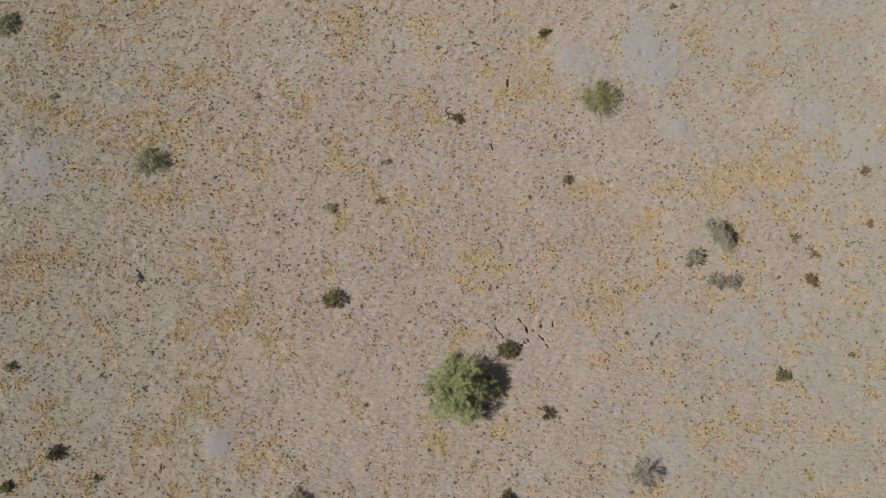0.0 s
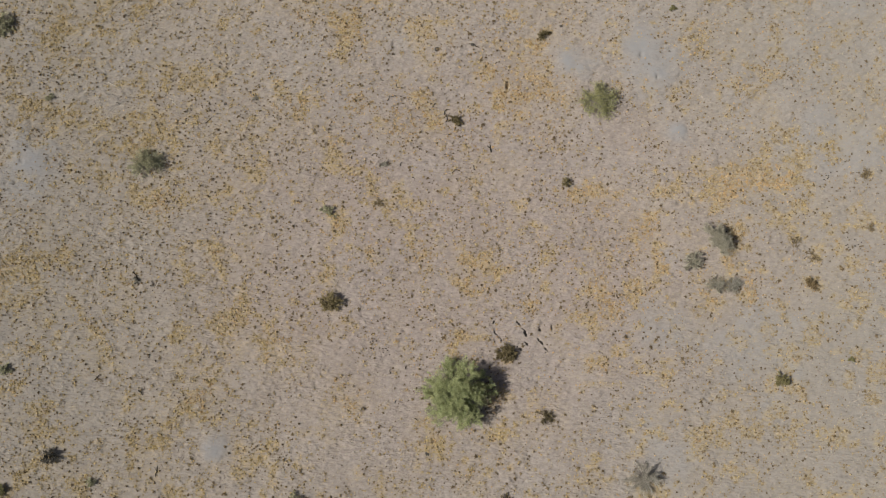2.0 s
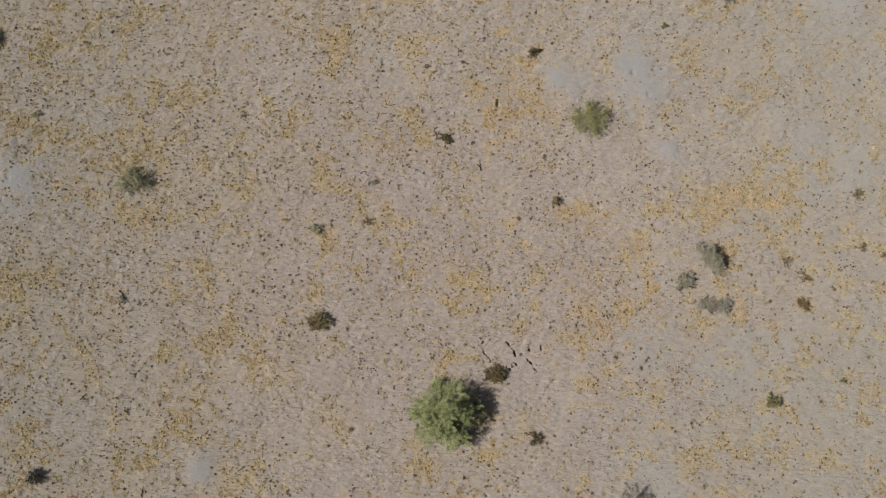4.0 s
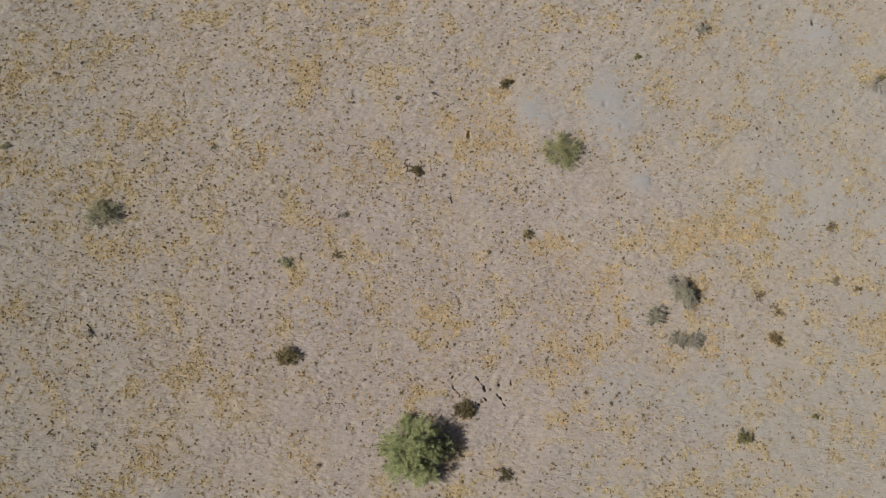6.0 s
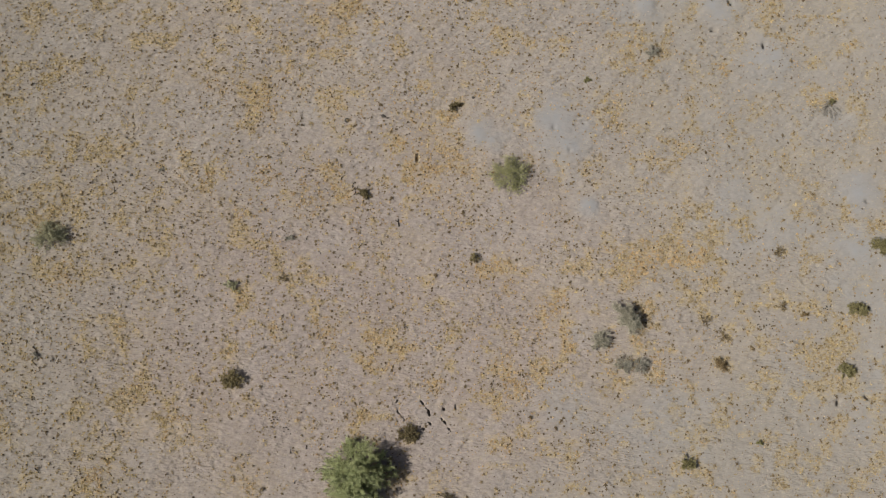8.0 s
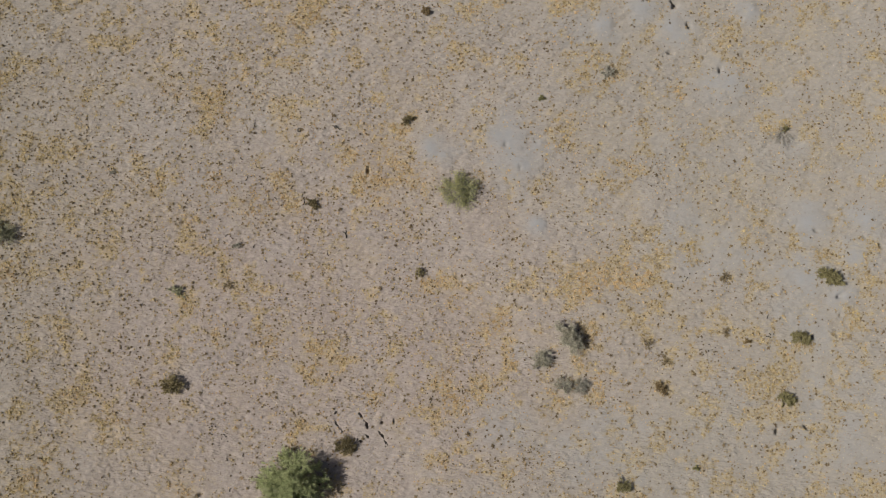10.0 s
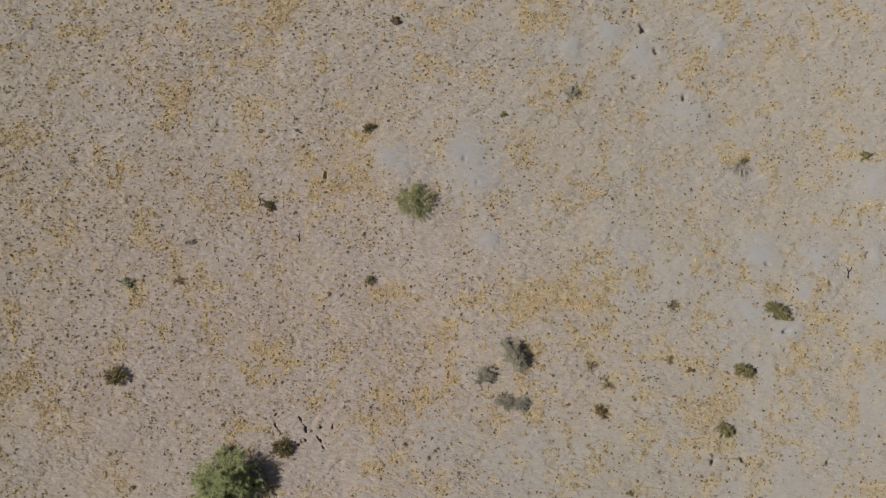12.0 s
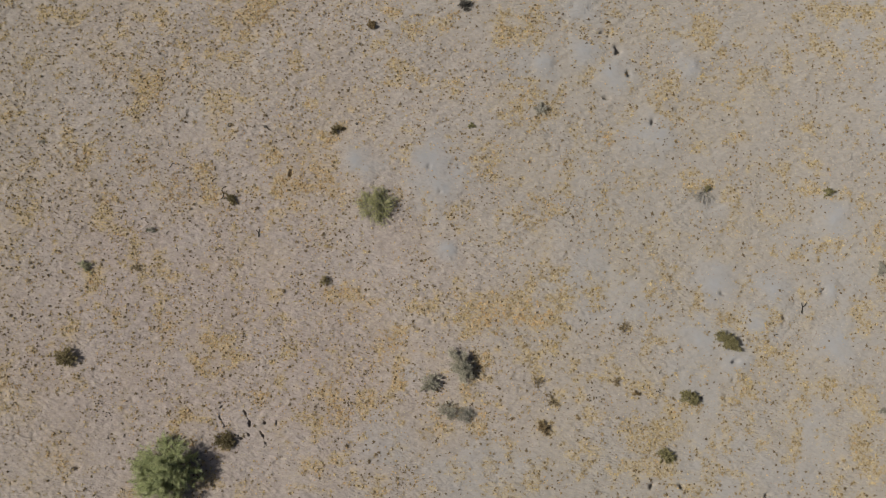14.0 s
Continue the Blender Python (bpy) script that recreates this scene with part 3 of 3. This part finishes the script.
shrub("small_shrub", 21.98, 20.0, 0.2, 0.17, 0.24, "moss", "small dark olive tuft of leaves above splayed grey twigs", 142, 0, stems=14, twigs=6, leaves=7, size=0.045)
shrub("olive_shrub", 27.42, 20.86, 0.36, 0.24, 0.26, "moss", "low dark olive shrub beside golden tufts", 134, 15, stems=24, twigs=7, leaves=6, size=0.055)
shrub("twiggy_shrub", 30.18, 17.79, 0.4, 0.36, 0.3, "ash", "grey twiggy shrub on pale soil", 135, 0, stems=22, twigs=7, leaves=8, size=0.05)
shrub("olive_shrub", 23.8, 13.27, 0.72, 0.3, 0.36, "moss", "long low dark olive shrub beside pale dust", 136, -22, stems=52, twigs=8, leaves=10, splay=0.35, size=0.055)
shrub("olive_shrub", 22.54, 10.53, 0.54, 0.3, 0.33, "moss", "low dark olive shrub on scuffed soil", 137, -12, stems=44, twigs=8, leaves=9, splay=0.35, size=0.055)
shrub("olive_shrub", 21.86, 7.88, 0.46, 0.36, 0.3, "moss", "low dark olive-brown shrub on soil", 138, 0, stems=38, twigs=8, leaves=9, splay=0.35, size=0.055)
shrub("grass_clump", 5.52, 24.82, 0.34, 0.24, 0.26, "tan", "ragged dark brown clump of old grass", 139, -20, stems=20, twigs=6, leaves=9, size=0.055)
shrub("grass_clump", 20.21, 10.26, 0.22, 0.18, 0.18, "tan", "small brown clump of old grass", 140, 0, stems=14, twigs=5, leaves=8, size=0.05)
shrub("dead_shrub", 30.87, 11.52, 0.28, 0.24, 0.22, "ash", "small dead grey shrub on dusty soil", 141, 0, stems=14, twigs=6, leaves=5, size=0.05)

for n, (x, y, size) in enumerate(((-2.4, 11.63, 0.34), (19.23, 13.04, 0.34), (19.28, 10.62, 0.32), (15.91, 10.0, 0.4), (16.68, 9.23, 0.42))):
    shrub("grass_clump", x, y, size, size * 0.75, 0.13, "dry", "low ragged clump of brown dry grass", 150 + n, 40 * n, stems=16, twigs=5, leaves=2.2, size=0.06, flat=0.05)


# ---- sticks, dark curls, stones ----
def stick(x, y, long, turn, material, label, seed, fork=True, thick=0.02, bow=0.0):
    r = np.random.default_rng(seed)
    base = tagged(new("stick_shape"), label, "stick", "fallen sticks")
    base.matrix_world = pose(x, y, height(x, y), 0, 0, turn)
    path = [(long * (k - 0.5), (r.normal(0, 0.06) + 4 * bow * k * (1 - k)) * long, thick * 0.8 + r.uniform(0, 0.03)) for k in (0, 0.25, 0.5, 0.75, 1.0)]
    v, f = tube(path, thick, thick * 0.4, 6)
    part("stem", mesh_of("stem", v, f, material), base)
    if fork:
        tip = (path[2][0] + 0.3 * long, path[2][1] + 0.28 * long, thick + 0.05)
        v, f = tube([path[2], ((path[2][0] + tip[0]) / 2, (path[2][1] + tip[1]) / 2 + 0.03 * long, thick + 0.05), tip], thick * 0.7, thick * 0.3, 5)
        part("side_twig", mesh_of("side_twig", v, f, material), base)
    return base


DARK_STICK, PALE_STICK = "dark weathered stick lying on dusty soil", "pale sun-bleached stick lying on dusty soil"
stick(2.54, 14.19, 0.42, 100, DARKWOOD, DARK_STICK, 1, thick=0.03)
stick(0.63, 15.60, 0.45, 70, DARKWOOD, DARK_STICK, 2)
stick(-14.37, 17.04, 0.75, -12, PALEWOOD, PALE_STICK, 3, False)
stick(-11.72, 16.29, 0.55, -40, PALEWOOD, PALE_STICK, 4)
stick(-12.95, 8.34, 0.4, -60, DARKWOOD, DARK_STICK, 5)
stick(-1.50, 17.02, 0.6, -35, DARKWOOD, DARK_STICK, 6, thick=0.015)
stick(-10.08, 15.44, 0.5, 45, DARKWOOD, DARK_STICK, 7, thick=0.016)
stick(1.93, 19.0, 0.35, -40, DARKWOOD, DARK_STICK, 8)
stick(-12.42, 3.28, 0.3, -50, DARKWOOD, DARK_STICK, 9, False, 0.03)
stick(-14.30, 3.93, 0.35, 40, DARKWOOD, DARK_STICK, 10, False, 0.03)
stick(-11.55, 0.01, 0.45, 80, DARKWOOD, DARK_STICK, 11)
stick(26.95, 15.40, 0.55, 75, DARKWOOD, DARK_STICK, 12, thick=0.025)
stick(22.18, 17.30, 0.4, 60, PALEWOOD, PALE_STICK, 13, False)
stick(-14.2, 16.0, 0.6, 28, PALEWOOD, PALE_STICK, 16, False, 0.014)

# Dark curls stand in for the shade of scuffs and dents, twigs among them.
DARK_CURL = "short dark curl for shaded scuffs and twigs on soil"
for n, (x, y, long, turn, bow) in enumerate((
    (-13.43, 17.2, 0.2, 60, 0.2), (-14.21, 16.17, 0.22, -30, 0.15), (0.94, 13.08, 0.36, 42, 0.2), (1.83, 13.27, 0.3, 100, 0.25), (-0.89, 12.72, 0.22, -50, 0.2),
    (2.96, 9.49, 0.2, 0, 0.2), (-2.36, 17.42, 0.26, 120, 0.2), (-1.92, 16.48, 0.5, 40, 0.3), (0.6, 15.85, 0.42, 55, 0.3), (-2.64, 13.83, 0.3, 30, 0.25),
    (-3.64, 13.74, 0.24, 80, 0.2), (-1.44, 13.43, 0.26, 60, 0.2), (0.04, 16.18, 0.3, 50, 0.25), (-0.71, 15.62, 0.2, -40, 0.2), (21.13, 11.4, 0.24, 70, 0.2),
    (25.91, 13.94, 0.26, 30, 0.2), (-1.14, 4.39, 0.22, 80, 0.2), (-1.82, 4.2, 0.2, 100, 0.2), (-1.56, 2.92, 0.2, 60, 0.2), (-0.71, 2.15, 0.22, -40, 0.2),
)):
    stick(x, y, long * 0.85, turn, DARKWOOD, DARK_CURL, 30 + n, False, 0.018, bow)


def stone(x, y, size, seed):
    bm = bmesh.new()
    bmesh.ops.create_icosphere(bm, subdivisions=3, radius=size)
    for v in bm.verts:
        v.co *= 1 + 0.7 * noise.noise(v.co / size * 1.3 + Vector((seed, 0, 0)))
        v.co.z *= 0.38
    me = bpy.data.meshes.new("stone")
    bm.to_mesh(me)
    bm.free()
    me.materials.append(STONE)
    ob = tagged(new("stone", me), "rough dark brown stone half sunk in dust", "stone", "loose stones")
    ob.matrix_world = pose(x, y, height(x, y) + 0.2 * size)
    return ob


for n, (x, y, size) in enumerate(((0.12, 18.85, 0.09), (5.81, 20.0, 0.06), (1.74, 19.07, 0.08), (-0.22, 0.73, 0.07), (-9.4, 16.2, 0.06))):
    stone(x, y, size, n * 7.1)


def pellet_mesh():
    bm = bmesh.new()
    bmesh.ops.create_icosphere(bm, subdivisions=1, radius=0.03)
    for v in bm.verts:
        v.co *= 1 + 0.25 * noise.noise(v.co * 30)
        v.co.z *= 0.75
    me = bpy.data.meshes.new("pellet")
    bm.to_mesh(me)
    bm.free()
    me.materials.append(DARKWOOD)
    return me


PELLET = pellet_mesh()


def droppings(x, y, seed):
    """A scatter of dark dried pellets."""
    r = np.random.default_rng(seed)
    base = tagged(new("dung_heap"), "scatter of dark dried dung pellets on soil", "dung", "dung heaps")
    base.matrix_world = pose(x, y, 0)
    for _ in range(6):
        px, py = r.normal(0, 0.14, 2)
        pellet = part("pellet", PELLET, base)
        pellet.matrix_local = pose(px, py, height(x + px, y + py) + 0.018, 0, 0, r.uniform(0, 180))
    return base


for n, (x, y) in enumerate(((18.76, 9.83), (-2.48, 5.25), (-2.04, 5.15), (17.54, 12.96), (18.30, 9.83), (6.52, 7.41), (-8.15, 16.57), (-12.09, 7.94), (21.26, 10.64))):
    droppings(x, y, 50 + n)

# ---- dry grass: tufts past counting, and loose straw between them ----
def scatter(count, chance):
    """Places over the flat, kept by the chance (0 to 1) at each."""
    x, y = rng.uniform(-23, 34, count), rng.uniform(-4, 33.5, count)
    keep = rng.random(count) < chance(x, y)
    return x[keep], y[keep]


def tuft_mesh(name, x, y, wide, tall, material, k=7):
    """Low cushions of dry grass: a crown and ragged blades that reach the soil."""
    n = len(x)
    w = 2 * np.pi * (np.arange(k)[None] + rng.uniform(-0.3, 0.3, (n, k))) / k
    z0 = land(x, y)[:, None]
    ring_r, tip_r = wide[:, None] * rng.uniform(0.3, 0.75, (n, k)), wide[:, None] * rng.uniform(0.8, 1.8, (n, k))
    ring_z, tip_z = tall[:, None] * rng.uniform(0.5, 0.9, (n, k)), tall[:, None] * rng.uniform(-0.35, 0.45, (n, k))
    ring = np.stack([x[:, None] + ring_r * np.cos(w), y[:, None] + ring_r * np.sin(w), z0 + ring_z], -1)
    v = w + np.pi / k
    tips = np.stack([x[:, None] + tip_r * np.cos(v), y[:, None] + tip_r * np.sin(v), z0 + tip_z], -1)
    top = np.stack([x + rng.normal(0, 0.2, n) * wide, y + rng.normal(0, 0.2, n) * wide, z0[:, 0] + tall], -1)[:, None]
    verts = np.concatenate([ring, tips, top], 1).reshape(-1, 3)
    i = np.arange(k)
    j = (i + 1) % k
    faces = np.concatenate([np.stack([i, j, np.full(k, 2 * k)], 1), np.stack([j, i, i + k], 1)])
    faces = (faces[None] + (np.arange(n) * (2 * k + 1))[:, None, None]).reshape(-1, 3)
    return mesh_of(name, verts, faces, material)


def vigour(x):
    """Tufts stand taller in the west and lie matted in the east."""
    return np.clip(1.15 - (x + 4) / 30, 0.65, 1.3)


def eastward(x):
    return np.clip((x - 5) / 9, 0, 1)


def gold_chance(x, y):
    return ((0.08 + 0.1 * field(x, y, 3.0, 2, 71.0)) * (1 - 0.6 * eastward(x) + 0.45 * np.clip((2 - x) / 8, 0, 1)) + 0.92 * clumps(x, y) ** 1.2 + 0.5 * amber_stands(x, y)) * (1 - 0.9 * bare_cover(x, y)) * (1 - trodden(x, y))


def dull_chance(x, y):
    return (0.12 + 0.38 * field(x, y, 2.2, 2, 8.0) + 0.22 * grass_cover(x, y)) * (1 - 0.93 * bare_cover(x, y)) * np.clip(field(x, y, 0.6, 2, 12.0) * 2.8 - 0.75, 0, 1) * np.clip(1.08 - (x + 6) / 34, 0.48, 1.25) * (1 - trodden(x, y))


def blade_mesh(name, x, y, wide, tall, blades, material):
    """Loose clumps of thin dry blades that splay from their roots."""
    n = len(x)
    at = np.stack([x, y, land(x, y) - 0.005], -1)[:, None] + np.concatenate([rng.normal(0, 0.45, (n, blades, 2)) * wide[:, None, None], np.zeros((n, blades, 1))], -1)
    w = rng.uniform(0, 2 * np.pi, (n, blades))
    long = wide[:, None] * rng.uniform(0.6, 1.7, (n, blades))
    tip = at + np.stack([np.cos(w) * long, np.sin(w) * long, tall[:, None] * rng.uniform(0.15, 1.2, (n, blades))], -1)
    thin = rng.uniform(0.005, 0.012, (n, blades))
    side = np.stack([-np.sin(w) * thin, np.cos(w) * thin, rng.uniform(0, 0.02, (n, blades))], -1)
    verts = np.stack([at - side, at + side, tip], 2).reshape(-1, 3)
    return mesh_of(name, verts, np.arange(len(verts)).reshape(-1, 3), material)


# every tuft keeps its own small plot, as desert grasses do
side_x, side_y = np.meshgrid(np.arange(-23, 34, 0.15), np.arange(-4, 33.5, 0.15))
plot_x = (side_x + rng.uniform(-0.08, 0.08, side_x.shape)).ravel()
plot_y = (side_y + rng.uniform(-0.08, 0.08, side_y.shape)).ravel()
golden = rng.random(len(plot_x)) < gold_chance(plot_x, plot_y)
weathered = ~golden & (rng.random(len(plot_x)) < dull_chance(plot_x, plot_y))
x, y = plot_x[golden], plot_y[golden]
core = patches(x, y)
wide = np.clip(rng.lognormal(math.log(0.058), 0.33, len(x)), 0.025, 0.095) * (0.9 + 0.45 * core)
wide *= 1 + 0.5 * eastward(x) * rng.random(len(x))
tall = np.minimum(wide, 0.07) * rng.uniform(0.55, 1.0, len(x)) * vigour(x)
amber = rng.random(len(x)) < 0.95 * amber_stands(x, y) + (0.3 + core * 0.6) * np.clip(1.4 - np.abs(x - 3) / 10, 0.05, 1) * np.clip(y / 5, 0.15, 1)
faded = ~amber & (rng.random(len(x)) < 0.15 + 0.7 * eastward(x))
gold = ~amber & ~faded
for name, some, material, label in (
    ("golden_grass_tufts", gold, GOLD, "low golden tufts of dry desert grass"),
    ("faded_grass_tufts", faded, FADED, "faded olive-tan tufts matted on pale soil"),
    ("amber_grass_tufts", amber, AMBER, "dense amber clumps of dry desert grass"),
):
    me = tuft_mesh(name, x[some], y[some], wide[some] * 0.5, tall[some] * 0.85, material, 6)
    tagged(new(name, me), label, "grass", kind="stuff")
for name, some, material, label in (
    ("golden_grass_blades", gold, GOLD, "splayed dry blades round golden grass tufts"),
    ("faded_grass_blades", faded, FADED, "splayed faded blades round olive-tan grass tufts"),
    ("amber_grass_blades", amber, AMBER, "splayed dry blades round amber grass clumps"),
):
    me = blade_mesh(name, x[some], y[some], wide[some] * 1.15, tall[some] * 0.7, 17, material)
    tagged(new(name, me), label, "grass", kind="stuff")
gold_x, gold_y, gold_w = x, y, wide
x, y = plot_x[weathered], plot_y[weathered]
# half as many dark spots as golden tufts, set down-sun of them as painted shade
shade_spots = rng.integers(0, len(gold_x), len(gold_x) // 2)
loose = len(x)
x = np.r_[x, gold_x[shade_spots] + 0.035]
y = np.r_[y, gold_y[shade_spots] + 0.01]
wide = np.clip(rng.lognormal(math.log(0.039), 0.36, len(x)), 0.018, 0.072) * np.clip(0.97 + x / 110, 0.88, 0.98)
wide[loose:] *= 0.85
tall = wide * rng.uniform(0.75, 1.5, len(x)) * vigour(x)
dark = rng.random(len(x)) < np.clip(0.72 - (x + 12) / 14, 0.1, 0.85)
me = tuft_mesh("weathered_tufts_and_shade", x[dark], y[dark], wide[dark] * 0.92, tall[dark], DULL, 7)
tagged(new("weathered_tufts_and_shade", me), "small brown weathered tufts, and dark spots for golden tufts' shade", "grass", kind="stuff")
me = tuft_mesh("tan_tufts_and_shade", x[~dark], y[~dark], wide[~dark] * 1.15, tall[~dark], TAN, 5)
tagged(new("tan_tufts_and_shade", me), "small tan dry tufts, and brown spots for golden tufts' shade", "grass", kind="stuff")

# small sprigs between the tufts, thickest in the middle of the flat
x, y = scatter(84000, lambda x, y: np.clip(field(x, y, 1.1, 3, 33.0) * 2.4 - 0.75, 0, 1) * np.clip(1.5 - np.abs(x - 4 - 0.5 * np.maximum(y - 10, 0)) / 14, 0.3, 1) * np.clip((y + 2) / 8, 0.25, 1) * (1 - 0.9 * bare_cover(x, y)) * (1 - trodden(x, y)))
wide = np.clip(rng.lognormal(math.log(0.03), 0.3, len(x)), 0.015, 0.05)
tall = wide * rng.uniform(0.7, 1.4, len(x))
kind = rng.random(len(x))
for name, some, material, label in (
    ("brown_grass_sprigs", kind < 0.5, DULL, "tiny brown sprigs of dry grass on soil"),
    ("amber_grass_sprigs", kind >= 0.5, AMBER, "tiny amber sprigs of dry grass on soil"),
):
    tagged(new(name, tuft_mesh(name, x[some], y[some], wide[some], tall[some], material, 4)), label, "grass", kind="stuff")

x, y = scatter(150000, lambda x, y: (0.3 + 0.7 * grass_cover(x, y)) * (1 - 0.95 * bare_cover(x, y)))
# fallen blades round each golden tuft
pick = rng.integers(0, len(gold_x), 60000)
x = np.r_[x, gold_x[pick] + rng.normal(0, 1.5, 60000) * gold_w[pick]]
y = np.r_[y, gold_y[pick] + rng.normal(0, 1.5, 60000) * gold_w[pick]]
n = len(x)
w, long, thin = rng.uniform(0, 2 * np.pi, n), rng.uniform(0.04, 0.13, n), rng.uniform(0.005, 0.011, n)
z = land(x, y) + 0.008
ahead = np.stack([np.cos(w) * long, np.sin(w) * long, rng.uniform(-0.004, 0.05, n)], -1)
side = np.stack([-np.sin(w) * thin, np.cos(w) * thin, np.zeros(n)], -1)
at = np.stack([x, y, z], -1)
me = mesh_of("loose_straw", np.stack([at - side, at + side, at + ahead], 1).reshape(-1, 3), np.arange(3 * n).reshape(n, 3), STRAW)
tagged(new("loose_straw", me), "loose pale straw scattered over the soil", "straw", kind="stuff")

# ---- crumbled clods and scuffs kicked out of the crust ----
x, y = scatter(55000, lambda x, y: (0.35 + 0.65 * field(x, y, 1.8, 3, 23.0)) * (1 - 0.9 * bare_cover(x, y)))
n = len(x)
w = rng.normal(0.75, 0.8, n)
long, thin, tall = rng.lognormal(math.log(0.045), 0.45, n), rng.lognormal(math.log(0.026), 0.3, n), rng.lognormal(math.log(0.028), 0.4, n)
c, d = np.cos(w), np.sin(w)
z = land(x, y) - 0.004
skew = rng.normal(0, 0.35, n)
verts = np.stack([
    np.stack([x + c * long, y + d * long, z], -1), np.stack([x - d * thin, y + c * thin, z], -1),
    np.stack([x - c * long, y - d * long, z], -1), np.stack([x + d * thin, y - c * thin, z], -1),
    np.stack([x + c * long * skew, y + d * long * skew, z + tall], -1)], 1).reshape(-1, 3)
faces = (np.array([(0, 1, 4), (1, 2, 4), (2, 3, 4), (3, 0, 4)])[None] + 5 * np.arange(n)[:, None, None]).reshape(-1, 3)
me = mesh_of("soil_clods", verts, faces, CLOD)
tagged(new("soil_clods", me), "small crumbled clods of trampled tan soil", "soil", kind="stuff")
